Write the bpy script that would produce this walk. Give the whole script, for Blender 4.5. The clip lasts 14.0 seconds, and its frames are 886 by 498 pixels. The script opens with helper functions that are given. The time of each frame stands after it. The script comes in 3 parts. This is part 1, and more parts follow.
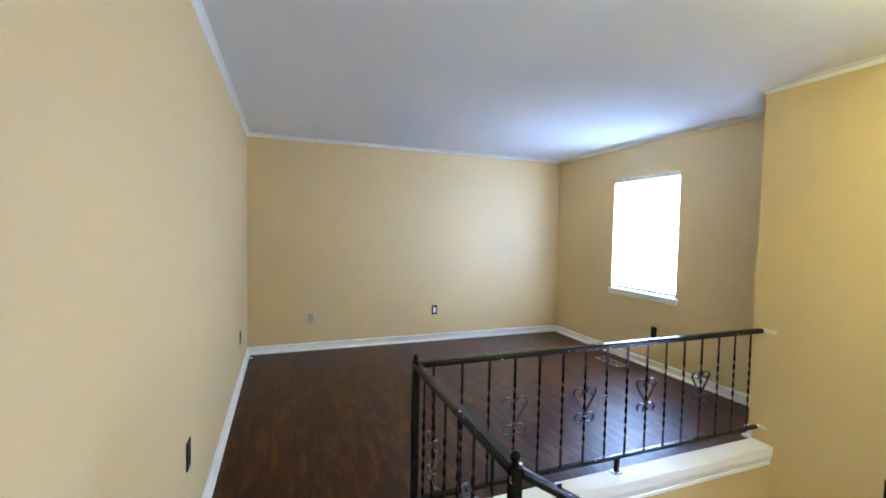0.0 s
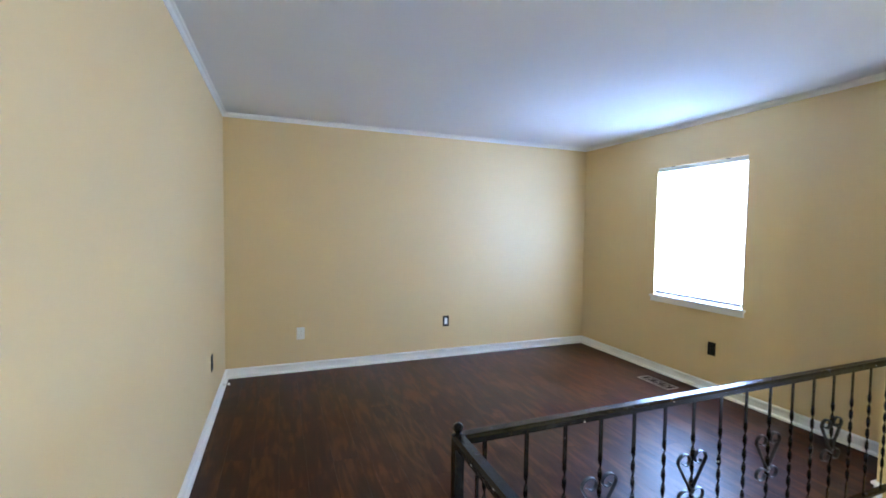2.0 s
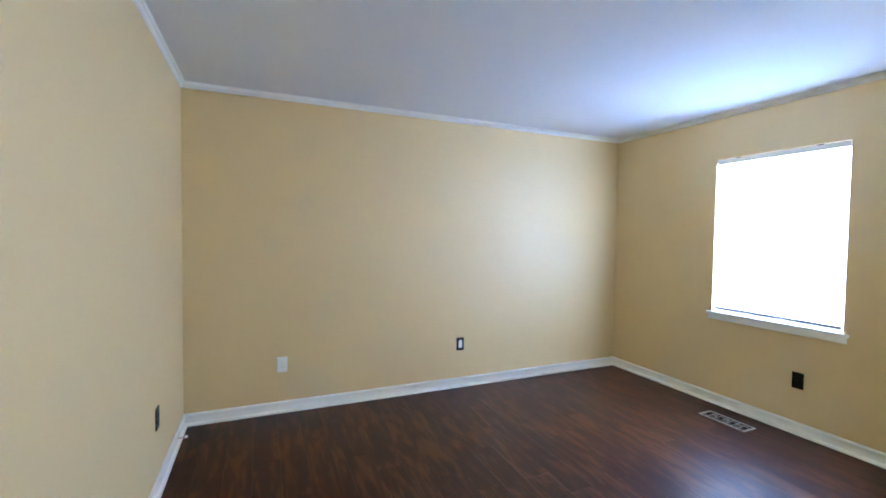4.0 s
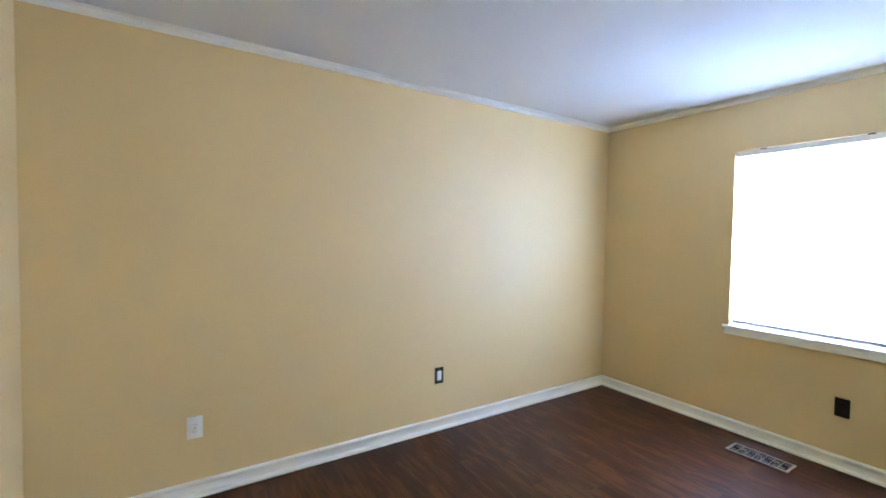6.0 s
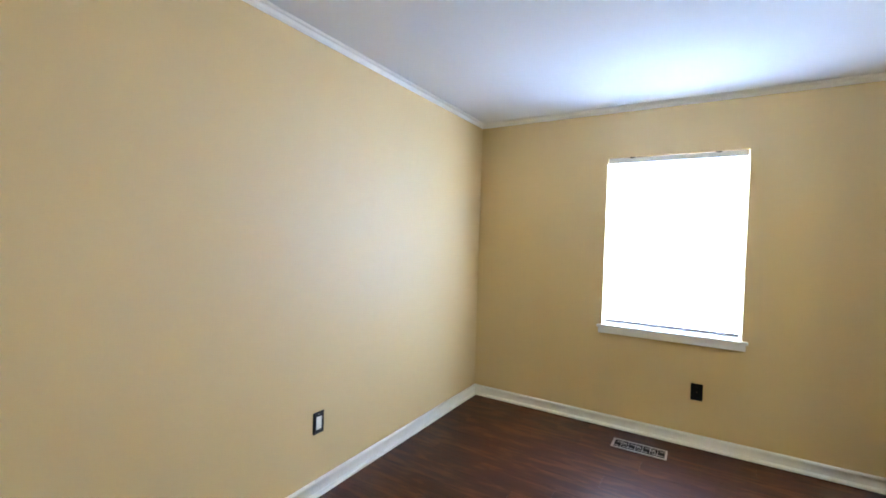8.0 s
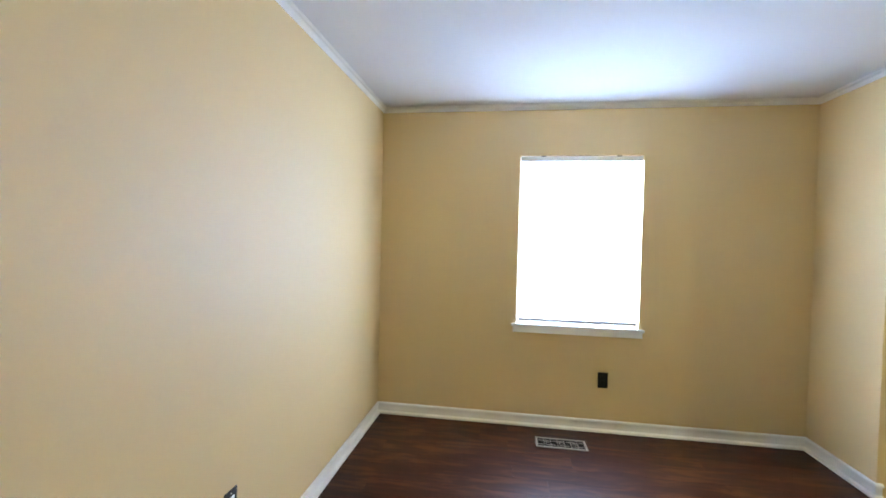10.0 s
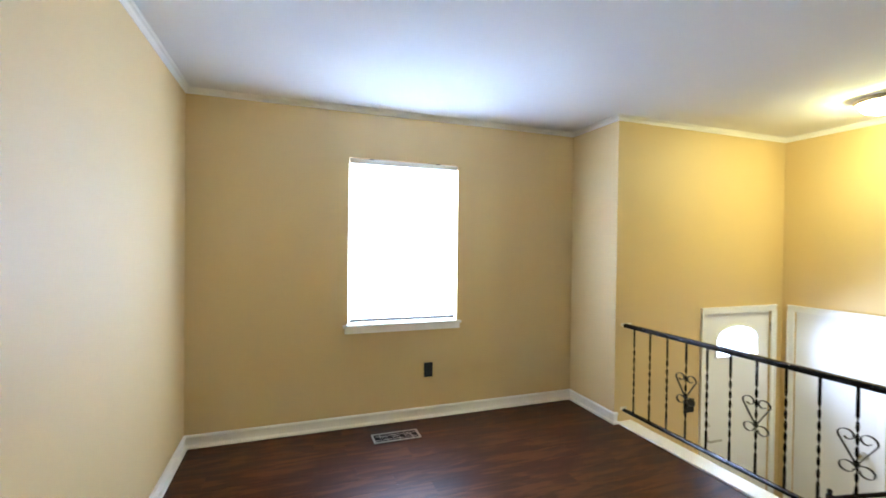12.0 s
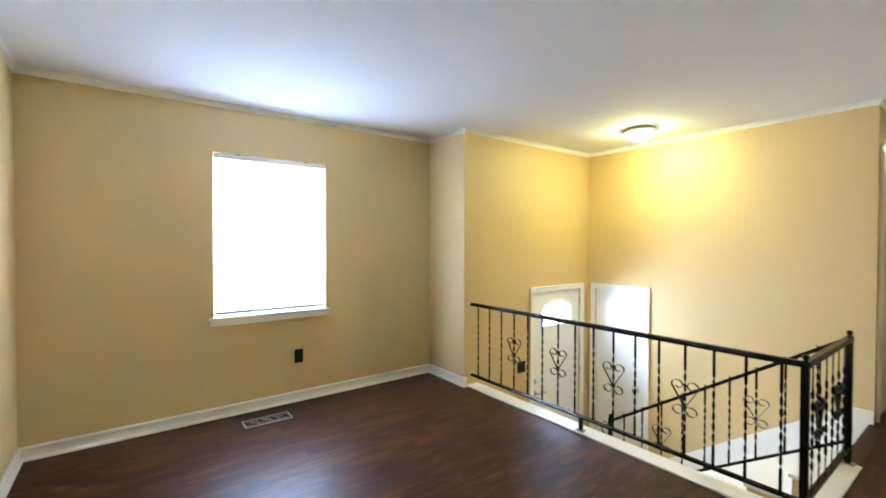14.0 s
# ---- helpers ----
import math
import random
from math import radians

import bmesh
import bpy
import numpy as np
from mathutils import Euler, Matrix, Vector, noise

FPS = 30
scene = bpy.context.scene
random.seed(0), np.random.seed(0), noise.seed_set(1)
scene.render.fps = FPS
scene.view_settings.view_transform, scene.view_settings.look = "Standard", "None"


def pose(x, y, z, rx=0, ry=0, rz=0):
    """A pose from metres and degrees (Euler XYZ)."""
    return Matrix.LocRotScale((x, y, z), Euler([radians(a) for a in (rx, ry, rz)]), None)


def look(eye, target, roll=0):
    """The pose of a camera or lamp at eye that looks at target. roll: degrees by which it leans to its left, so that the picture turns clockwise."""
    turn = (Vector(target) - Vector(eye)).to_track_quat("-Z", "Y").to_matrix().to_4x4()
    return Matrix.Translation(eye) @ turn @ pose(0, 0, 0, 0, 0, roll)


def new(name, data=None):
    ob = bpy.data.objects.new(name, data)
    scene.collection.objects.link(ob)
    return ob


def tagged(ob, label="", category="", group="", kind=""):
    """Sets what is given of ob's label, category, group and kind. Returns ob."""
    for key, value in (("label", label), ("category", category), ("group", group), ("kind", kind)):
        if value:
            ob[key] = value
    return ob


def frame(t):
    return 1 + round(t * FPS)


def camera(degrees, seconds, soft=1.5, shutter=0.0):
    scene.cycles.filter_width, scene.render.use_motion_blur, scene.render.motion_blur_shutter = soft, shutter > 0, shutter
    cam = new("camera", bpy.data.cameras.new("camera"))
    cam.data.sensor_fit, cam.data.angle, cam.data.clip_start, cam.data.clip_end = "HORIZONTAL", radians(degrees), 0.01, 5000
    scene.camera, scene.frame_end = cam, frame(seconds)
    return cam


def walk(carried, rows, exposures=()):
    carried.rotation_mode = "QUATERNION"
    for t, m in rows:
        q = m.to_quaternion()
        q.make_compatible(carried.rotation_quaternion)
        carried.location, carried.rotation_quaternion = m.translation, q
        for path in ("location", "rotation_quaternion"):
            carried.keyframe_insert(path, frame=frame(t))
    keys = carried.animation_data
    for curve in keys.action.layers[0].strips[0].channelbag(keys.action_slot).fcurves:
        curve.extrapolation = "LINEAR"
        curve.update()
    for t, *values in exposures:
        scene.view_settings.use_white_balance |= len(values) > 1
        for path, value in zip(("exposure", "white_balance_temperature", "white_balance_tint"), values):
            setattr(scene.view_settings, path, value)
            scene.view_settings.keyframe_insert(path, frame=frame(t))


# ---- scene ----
cam = camera(92.65, 14.0, soft=1.7, shutter=0.3)
PATH = [
    (0, (0.119, 0.626, 1.418), (0.822, 2.496, 1.325), 1.1),
    (0.5, (0.135, 0.778, 1.382), (0.846, 2.645, 1.295), 0.8),
    (1, (0.178, 0.976, 1.392), (0.891, 2.843, 1.304), 0.8),
    (1.5, (0.209, 1.178, 1.392), (0.925, 3.043, 1.298), 0.8),
    (2, (0.208, 1.385, 1.403), (0.930, 3.248, 1.307), 0.8),
    (2.5, (0.195, 1.607, 1.430), (0.928, 3.465, 1.331), 0.8),
    (3, (0.201, 1.793, 1.392), (0.945, 3.647, 1.309), 0.7),
    (3.2, (0.217, 1.883, 1.382), (0.959, 3.738, 1.306), 0.8),
    (5.5, (0.273, 2.879, 1.410), (1.274, 4.609, 1.334), 0.7),
    (6, (0.304, 3.126, 1.407), (1.382, 4.809, 1.335), 0.9),
    (6.5, (0.308, 3.345, 1.400), (1.516, 4.937, 1.331), 1.1),
    (7, (0.298, 3.547, 1.401), (1.716, 4.956, 1.343), 1.5),
    (7.5, (0.316, 3.746, 1.389), (1.900, 4.966, 1.337), 1.7),
    (10, (0.502, 4.677, 1.393), (2.479, 4.973, 1.347), 1.4),
    (10.5, (0.560, 4.762, 1.386), (2.558, 4.830, 1.345), 1.3),
    (11, (0.578, 4.830, 1.387), (2.572, 4.690, 1.352), 1.1),
    (11.5, (0.557, 4.906, 1.384), (2.514, 4.492, 1.357), 0.9),
    (12, (0.514, 4.979, 1.390), (2.399, 4.311, 1.368), 0.7),
    (12.5, (0.432, 5.009, 1.395), (2.242, 4.158, 1.379), 0.4),
    (13, (0.316, 5.036, 1.382), (2.061, 4.058, 1.366), 0.2),
    (13.5, (0.200, 5.066, 1.355), (1.901, 4.013, 1.337), 0.1),
    (14, (0.130, 5.107, 1.351), (1.734, 3.913, 1.320), 0.1),
]
walk(cam, [(t, look(eye, target, roll)) for t, eye, target, roll in PATH],
     exposures=[(0, -0.27, 5750, 12.5), (3, -0.28, 5350, 13.5), (6.5, -0.22, 6040, 13), (11, -0.25, 6450, 13), (12.5, -0.26, 6550, 12), (14, -0.20, 6600, 12)])

# ---- light ----
world = bpy.data.worlds.new("sky")
scene.world = world
world.use_nodes = True
wn = world.node_tree.nodes
sky = wn.new("ShaderNodeTexSky")
sky.sky_type, sky.sun_disc = "NISHITA", False
sky.sun_elevation, sky.sun_rotation = radians(48), radians(-90)
wn["Background"].inputs["Strength"].default_value = 0.12
world.node_tree.links.new(sky.outputs["Color"], wn["Background"].inputs["Color"])


def lamp(name, kind, m, power, color, **more):
    data = bpy.data.lights.new(name, kind)
    data.energy, data.color = power, color
    for key, value in more.items():
        if key == "size":
            data.size = value
        elif key == "size_y":
            data.size_y = value
        elif key == "shape":
            data.shape = value
        elif key == "spread":
            data.spread = value
        elif key == "angle":
            data.angle = value
    ob = new(name, data)
    ob.matrix_world = m
    return ob


WIN_Y0, WIN_Y1, WIN_Z0, WIN_Z1 = 3.710, 4.588, 0.768, 2.036
FAN_Y0, FAN_Y1, FAN_Z0, FAN_Z1, FAN_TOP = 0.983, 1.485, 0.430, 0.585, 0.692
LAMP_X, LAMP_Y = 2.217, 1.26
lamp("sun", "SUN", look((-20, 0, 22), (0, 0, 0)), 1.0, (1.0, 0.95, 0.88), angle=radians(10))
lamp("window_light", "AREA", look((3.800, 4.149, 1.402), (2.800, 4.149, 1.402)), 480, (0.455, 0.64, 1.0), shape="RECTANGLE", size=0.84, size_y=1.20)
lamp("fanlight_light", "AREA", look((3.243, 1.234, 0.56), (2.243, 1.234, 0.44)), 46, (0.50, 0.66, 1.0), shape="RECTANGLE", size=0.53, size_y=0.29, spread=radians(125))


# ---- materials ----
def material(name, color, rough=0.5, metal=0.0, vary=0.06, scale=3.0, grain=40.0, bump=0.05, dark=None, streak=None, spec=0.5, coat=0.0):
    """A surface whose colour drifts at two scales, with fine relief."""
    mat = bpy.data.materials.new(name)
    mat.use_nodes = True
    nodes, links = mat.node_tree.nodes, mat.node_tree.links
    bsdf = nodes["Principled BSDF"]
    bsdf.inputs["Roughness"].default_value = rough
    bsdf.inputs["Metallic"].default_value = metal
    bsdf.inputs["Specular IOR Level"].default_value = spec
    bsdf.inputs["Coat Weight"].default_value = coat
    geo = nodes.new("ShaderNodeNewGeometry")
    place = nodes.new("ShaderNodeVectorMath")
    place.operation = "MULTIPLY"
    place.inputs[1].default_value = streak or (1, 1, 1)
    links.new(geo.outputs["Position"], place.inputs[0])
    big, fine = nodes.new("ShaderNodeTexNoise"), nodes.new("ShaderNodeTexNoise")
    big.inputs["Scale"].default_value, fine.inputs["Scale"].default_value = scale, grain
    big.inputs["Detail"].default_value, fine.inputs["Detail"].default_value = 5, 3
    links.new(place.outputs[0], big.inputs["Vector"])
    links.new(place.outputs[0], fine.inputs["Vector"])
    both = nodes.new("ShaderNodeMath")
    both.operation = "MULTIPLY_ADD"
    both.inputs[1].default_value = 0.35
    links.new(fine.outputs["Fac"], both.inputs[0])
    links.new(big.outputs["Fac"], both.inputs[2])
    ramp = nodes.new("ShaderNodeValToRGB")
    low = dark or [c * (1 - vary) for c in color]
    high = [min(1, c * (1 + vary)) for c in color]
    ramp.color_ramp.elements[0].position, ramp.color_ramp.elements[1].position = 0.45, 0.95
    ramp.color_ramp.elements[0].color, ramp.color_ramp.elements[1].color = (*low, 1), (*high, 1)
    links.new(both.outputs[0], ramp.inputs["Fac"])
    links.new(ramp.outputs["Color"], bsdf.inputs["Base Color"])
    if bump:
        relief = nodes.new("ShaderNodeBump")
        relief.inputs["Strength"].default_value, relief.inputs["Distance"].default_value = bump, 0.004
        links.new(fine.outputs["Fac"], relief.inputs["Height"])
        links.new(relief.outputs["Normal"], bsdf.inputs["Normal"])
    rr = nodes.new("ShaderNodeMapRange")
    rr.inputs["To Min"].default_value, rr.inputs["To Max"].default_value = rough * 0.85, min(1, rough * 1.15)
    links.new(big.outputs["Fac"], rr.inputs["Value"])
    links.new(rr.outputs["Result"], bsdf.inputs["Roughness"])
    return mat


def plank_material():
    """Dark red-brown laminate: long streaks and knots, shifted from plank to plank."""
    mat = bpy.data.materials.new("dark_laminate")
    mat.use_nodes = True
    nodes, links = mat.node_tree.nodes, mat.node_tree.links
    bsdf = nodes["Principled BSDF"]
    bsdf.inputs["Specular IOR Level"].default_value = 0.10
    geo, info = nodes.new("ShaderNodeNewGeometry"), nodes.new("ShaderNodeObjectInfo")
    shift = nodes.new("ShaderNodeVectorMath")
    shift.operation = "SCALE"
    shift.inputs[0].default_value = (7.3, 31.7, 0)
    links.new(info.outputs["Random"], shift.inputs["Scale"])
    add = nodes.new("ShaderNodeVectorMath")
    add.operation = "ADD"
    links.new(geo.outputs["Position"], add.inputs[0])
    links.new(shift.outputs[0], add.inputs[1])

    def streaks(scale, vec, detail, dist):
        mul = nodes.new("ShaderNodeVectorMath")
        mul.operation = "MULTIPLY"
        mul.inputs[1].default_value = vec
        links.new(add.outputs[0], mul.inputs[0])
        tex = nodes.new("ShaderNodeTexNoise")
        tex.inputs["Scale"].default_value, tex.inputs["Detail"].default_value = scale, detail
        tex.inputs["Distortion"].default_value = dist
        links.new(mul.outputs[0], tex.inputs["Vector"])
        return tex

    blotch = streaks(3.0, (3.4, 0.9, 1), 4, 0.8)
    grain = streaks(9.0, (3.3, 0.42, 1), 5, 0.5)
    fine = streaks(60.0, (5.0, 0.22, 1), 3, 0.2)
    mixed = nodes.new("ShaderNodeMath")
    mixed.operation = "MULTIPLY_ADD"
    mixed.inputs[1].default_value = 0.9
    links.new(grain.outputs["Fac"], mixed.inputs[0])
    links.new(blotch.outputs["Fac"], mixed.inputs[2])
    tint = nodes.new("ShaderNodeMath")
    tint.operation = "MULTIPLY_ADD"
    tint.inputs[1].default_value = 0.06
    links.new(info.outputs["Random"], tint.inputs[0])
    links.new(mixed.outputs[0], tint.inputs[2])
    last = nodes.new("ShaderNodeMath")
    last.operation = "MULTIPLY_ADD"
    last.inputs[1].default_value = 0.12
    links.new(fine.outputs["Fac"], last.inputs[0])
    links.new(tint.outputs[0], last.inputs[2])
    ramp = nodes.new("ShaderNodeValToRGB")
    cr = ramp.color_ramp
    cr.elements[0].position, cr.elements[0].color = 0.68, (0.0165, 0.0046, 0.0025, 1)
    cr.elements[1].position, cr.elements[1].color = 1.0, (0.0275, 0.0081, 0.0034, 1)
    e = cr.elements.new(1.16)
    e.position, e.color = 1.0, (0.057, 0.0192, 0.0063, 1)
    cr.elements[1].position = 0.86
    half = nodes.new("ShaderNodeMath")
    half.operation = "MULTIPLY"
    half.inputs[1].default_value = 0.83
    links.new(last.outputs[0], half.inputs[0])
    links.new(half.outputs[0], ramp.inputs["Fac"])
    links.new(ramp.outputs["Color"], bsdf.inputs["Base Color"])
    rr = nodes.new("ShaderNodeMapRange")
    rr.inputs["To Min"].default_value, rr.inputs["To Max"].default_value = 0.30, 0.46
    links.new(grain.outputs["Fac"], rr.inputs["Value"])
    links.new(rr.outputs["Result"], bsdf.inputs["Roughness"])
    bump = nodes.new("ShaderNodeBump")
    bump.inputs["Strength"].default_value, bump.inputs["Distance"].default_value = 0.18, 0.0010
    links.new(mixed.outputs[0], bump.inputs["Height"])
    links.new(bump.outputs["Normal"], bsdf.inputs["Normal"])
    return mat


def slat_material():
    mat = bpy.data.materials.new("blind_vinyl")
    mat.use_nodes = True
    nodes, links = mat.node_tree.nodes, mat.node_tree.links
    out = nodes["Material Output"]
    nodes.remove(nodes["Principled BSDF"])
    diff, trans, mix = nodes.new("ShaderNodeBsdfDiffuse"), nodes.new("ShaderNodeBsdfTranslucent"), nodes.new("ShaderNodeMixShader")
    diff.inputs["Color"].default_value = (0.86, 0.87, 0.88, 1)
    trans.inputs["Color"].default_value = (0.86, 0.88, 0.90, 1)
    mix.inputs["Fac"].default_value = 0.66
    links.new(diff.outputs[0], mix.inputs[1])
    links.new(trans.outputs[0], mix.inputs[2])
    links.new(mix.outputs[0], out.inputs["Surface"])
    return mat


def glass_material(name, rough=0.0):
    mat = bpy.data.materials.new(name)
    mat.use_nodes = True
    bsdf = mat.node_tree.nodes["Principled BSDF"]
    bsdf.inputs["Transmission Weight"].default_value = 1
    bsdf.inputs["Roughness"].default_value = rough
    bsdf.inputs["IOR"].default_value = 1.45
    return mat


def glow_material(name, color, strength):
    mat = bpy.data.materials.new(name)
    mat.use_nodes = True
    bsdf = mat.node_tree.nodes["Principled BSDF"]
    bsdf.inputs["Base Color"].default_value = (0.9, 0.88, 0.82, 1)
    bsdf.inputs["Emission Color"].default_value = (*color, 1)
    bsdf.inputs["Emission Strength"].default_value = strength
    return mat


PAINT = material("cream_yellow_wall_paint", (0.635, 0.455, 0.205), 0.58, vary=0.02, scale=1.3, grain=260, bump=0.06, spec=0.75)
CEIL = material("flat_white_ceiling_paint", (0.83, 0.83, 0.82), 0.85, vary=0.02, scale=0.9, grain=180, bump=0.08, spec=0.2)
TRIM = material("white_gloss_trim_paint", (0.88, 0.865, 0.82), 0.32, vary=0.03, scale=5, grain=90, bump=0.03)
DOORPAINT = material("white_satin_door_paint", (0.85, 0.84, 0.81), 0.38, vary=0.025, scale=2.5, grain=120, bump=0.03)
IRON = material("black_wrought_iron", (0.008, 0.0064, 0.0058), 0.26, metal=0.0, vary=0.35, scale=18, grain=220, bump=0.12, spec=0.17)
ENAMEL = material("glossy_black_enamel", (0.014, 0.012, 0.010), 0.30, vary=0.35, scale=18, grain=200, bump=0.10, spec=0.40)
WORN = material("worn_galvanised_metal", (0.42, 0.38, 0.30), 0.40, metal=0.7, vary=0.25, scale=30, grain=200, bump=0.2)
STRAP = material("paint_smeared_metal", (0.74, 0.68, 0.54), 0.45, vary=0.25, scale=40, grain=200, bump=0.2)
NICKEL = material("brushed_nickel", (0.55, 0.52, 0.46), 0.28, metal=1.0, vary=0.06, scale=20, grain=300, bump=0.05)
BRONZE = material("antique_brass", (0.76, 0.63, 0.42), 0.42, metal=0.3, vary=0.15, scale=20, grain=240, bump=0.08)
BLACK = material("black_plastic", (0.006, 0.0055, 0.005), 0.5, vary=0.15, scale=20, grain=160, bump=0.03, spec=0.2)
IVORY = material("white_plastic", (0.86, 0.85, 0.81), 0.35, vary=0.03, scale=20, grain=160, bump=0.02)
VENTMETAL = material("cream_enamelled_steel", (0.31, 0.29, 0.26), 0.35, metal=0.2, vary=0.10, scale=25, grain=140, bump=0.05)
# Near-black for blind brackets, and for shade coloured in under the vent and in slots.
NEARBLACK = material("near_black", (0.006, 0.006, 0.006), 0.8, vary=0.2, spec=0.1)
# White vinyl with its backlit shade put into a grey base colour.
RAILGREY = material("shaded_white_vinyl_rail", (0.42, 0.42, 0.42), 0.5, vary=0.04, scale=8, grain=90)
VINYL = material("light_vinyl_floor", (0.62, 0.58, 0.50), 0.40, vary=0.10, scale=4, grain=60, bump=0.05)
SUBFLOOR = material("plywood_subfloor", (0.26, 0.19, 0.12), 0.8, vary=0.15, scale=3, grain=60)
GRASS = material("lawn", (0.06, 0.10, 0.03), 0.9, vary=0.3, scale=0.8, grain=12, bump=0.5)
def speckle(mat, color, scale, level):
    """Small chips of another colour scattered over a surface."""
    nodes, links = mat.node_tree.nodes, mat.node_tree.links
    bsdf = nodes["Principled BSDF"]
    under = bsdf.inputs["Base Color"].links[0].from_socket
    geo, tex, step, mix = nodes.new("ShaderNodeNewGeometry"), nodes.new("ShaderNodeTexNoise"), nodes.new("ShaderNodeMapRange"), nodes.new("ShaderNodeMix")
    tex.inputs["Scale"].default_value, tex.inputs["Detail"].default_value = scale, 2
    links.new(geo.outputs["Position"], tex.inputs["Vector"])
    step.inputs["From Min"].default_value, step.inputs["From Max"].default_value = level, level + 0.03
    links.new(tex.outputs["Fac"], step.inputs["Value"])
    mix.data_type = "RGBA"
    links.new(step.outputs["Result"], mix.inputs["Factor"])
    links.new(under, mix.inputs["A"])
    mix.inputs["B"].default_value = (*color, 1)
    links.new(mix.outputs["Result"], bsdf.inputs["Base Color"])


speckle(IRON, (0.55, 0.50, 0.40), 34, 0.74)
PLANK = plank_material()
SLAT = slat_material()
PANE = glass_material("clear_glass")
BULBGLASS = glow_material("lit_alabaster_glass", (0.94, 0.97, 0.50), 192.0)
DIMGLASS = glow_material("dimmer_lit_alabaster_glass", (0.94, 0.97, 0.50), 45.0)


# ---- mesh helpers ----
def box(bm, x0, x1, y0, y1, z0, z1, bevel=0.0):
    v = [bm.verts.new((x, y, z)) for x in (x0, x1) for y in (y0, y1) for z in (z0, z1)]
    faces = [bm.faces.new([v[i] for i in q]) for q in ((0, 1, 3, 2), (4, 6, 7, 5), (0, 4, 5, 1), (2, 3, 7, 6), (0, 2, 6, 4), (1, 5, 7, 3))]
    if bevel:
        edges = list({e for f in faces for e in f.edges})
        bmesh.ops.bevel(bm, geom=edges, offset=bevel, segments=2, profile=0.5, affect="EDGES")


def prism(bm, a, b):
    """Joins two equal loops of points into a closed solid."""
    va, vb = [bm.verts.new(p) for p in a], [bm.verts.new(p) for p in b]
    n = len(va)
    for i in range(n):
        bm.faces.new((va[i], va[(i + 1) % n], vb[(i + 1) % n], vb[i]))
    bm.faces.new(va[::-1])
    bm.faces.new(vb)


def sweep(bm, loops, closed=False, caps=True):
    """Skins a row of loops of points."""
    rows = [[bm.verts.new(p) for p in loop] for loop in loops]
    n = len(rows[0])
    pairs = list(zip(rows, rows[1:])) + ([(rows[-1], rows[0])] if closed else [])
    for a, b in pairs:
        for i in range(n):
            bm.faces.new((a[i], a[(i + 1) % n], b[(i + 1) % n], b[i]))
    if caps and not closed:
        bm.faces.new(rows[0][::-1])
        bm.faces.new(rows[-1])


def lathe(bm, profile, centre, turns=28):
    """Turns (radius, z) points round a vertical axis."""
    cx, cy, cz = centre
    rings = [[bm.verts.new((cx + r * math.cos(a), cy + r * math.sin(a), cz + z)) for a in (2 * math.pi * k / turns for k in range(turns))] for r, z in profile]
    for a, b in zip(rings, rings[1:]):
        for i in range(turns):
            bm.faces.new((a[i], a[(i + 1) % turns], b[(i + 1) % turns], b[i]))
    bm.faces.new(rings[0][::-1])
    bm.faces.new(rings[-1])


def mesh_of(name, bm, mat, smooth=False):
    bmesh.ops.recalc_face_normals(bm, faces=bm.faces)
    data = bpy.data.meshes.new(name)
    bm.to_mesh(data)
    bm.free()
    data.materials.append(mat)
    if smooth:
        for p in data.polygons:
            p.use_smooth = True
        data.set_sharp_from_angle(angle=radians(40))
    return data


def part(name, bm, mat, parent=None, label="", smooth=False):
    ob = new(name, mesh_of(name, bm, mat, smooth))
    if parent:
        ob.parent = parent
    if label:
        ob["label"] = label
    return ob


def shared(name, data, parent, m=None, label=""):
    ob = new(name, data)
    ob.parent = parent
    if m is not None:
        ob.matrix_basis = m
    if label:
        ob["label"] = label
    return ob


def empty(name, at, label="", category="", group="", kind=""):
    ob = new(name)
    ob.location = at
    ob.empty_display_size = 0.1
    return tagged(ob, label, category, group, kind)


def structure(name, bm, mat, label, category, smooth=False):
    return tagged(part(name, bm, mat, None, "", smooth), label, category, "", "structure")


def boxes(*sides):
    bm = bmesh.new()
    for s in sides:
        box(bm, *s)
    return bm


def moulding(path, profile):
    """A mitred strip along walls with the room on its left; profile: (out from wall, z)."""
    bm, loops = bmesh.new(), []
    for i, p in enumerate(path):
        offs = Vector((0, 0))
        for a, b in ((i - 1, i), (i, i + 1)):
            if a >= 0 and b < len(path):
                d = (Vector(path[b]) - Vector(path[a])).normalized()
                offs += Vector((-d.y, d.x))
        loops.append([(p[0] + offs.x * o, p[1] + offs.y * o, z) for o, z in profile])
    sweep(bm, loops)
    return bm


# ---- plan ----
WEST, EAST, NORTH = -0.257, 3.744, 5.659
RETURN, FRONT, SOUTH = 2.593, 3.179, 0.659
HALL, TOP, LANDING, CELLAR = 0.722, 2.412, -1.224, -2.48
WELL_N, MID, STEP_FOOT, END = 2.443, 1.601, 2.24, -2.6
CASED = 0.055

structure("wall_west", boxes((WEST - 0.12, WEST, END, NORTH + 0.12, CELLAR - 0.2, TOP)), PAINT, "cream yellow painted drywall beside the hall", "wall")
structure("wall_north", boxes((WEST, EAST + 0.14, NORTH, NORTH + 0.12, -0.25, TOP)), PAINT, "cream yellow painted drywall of the living room", "wall")
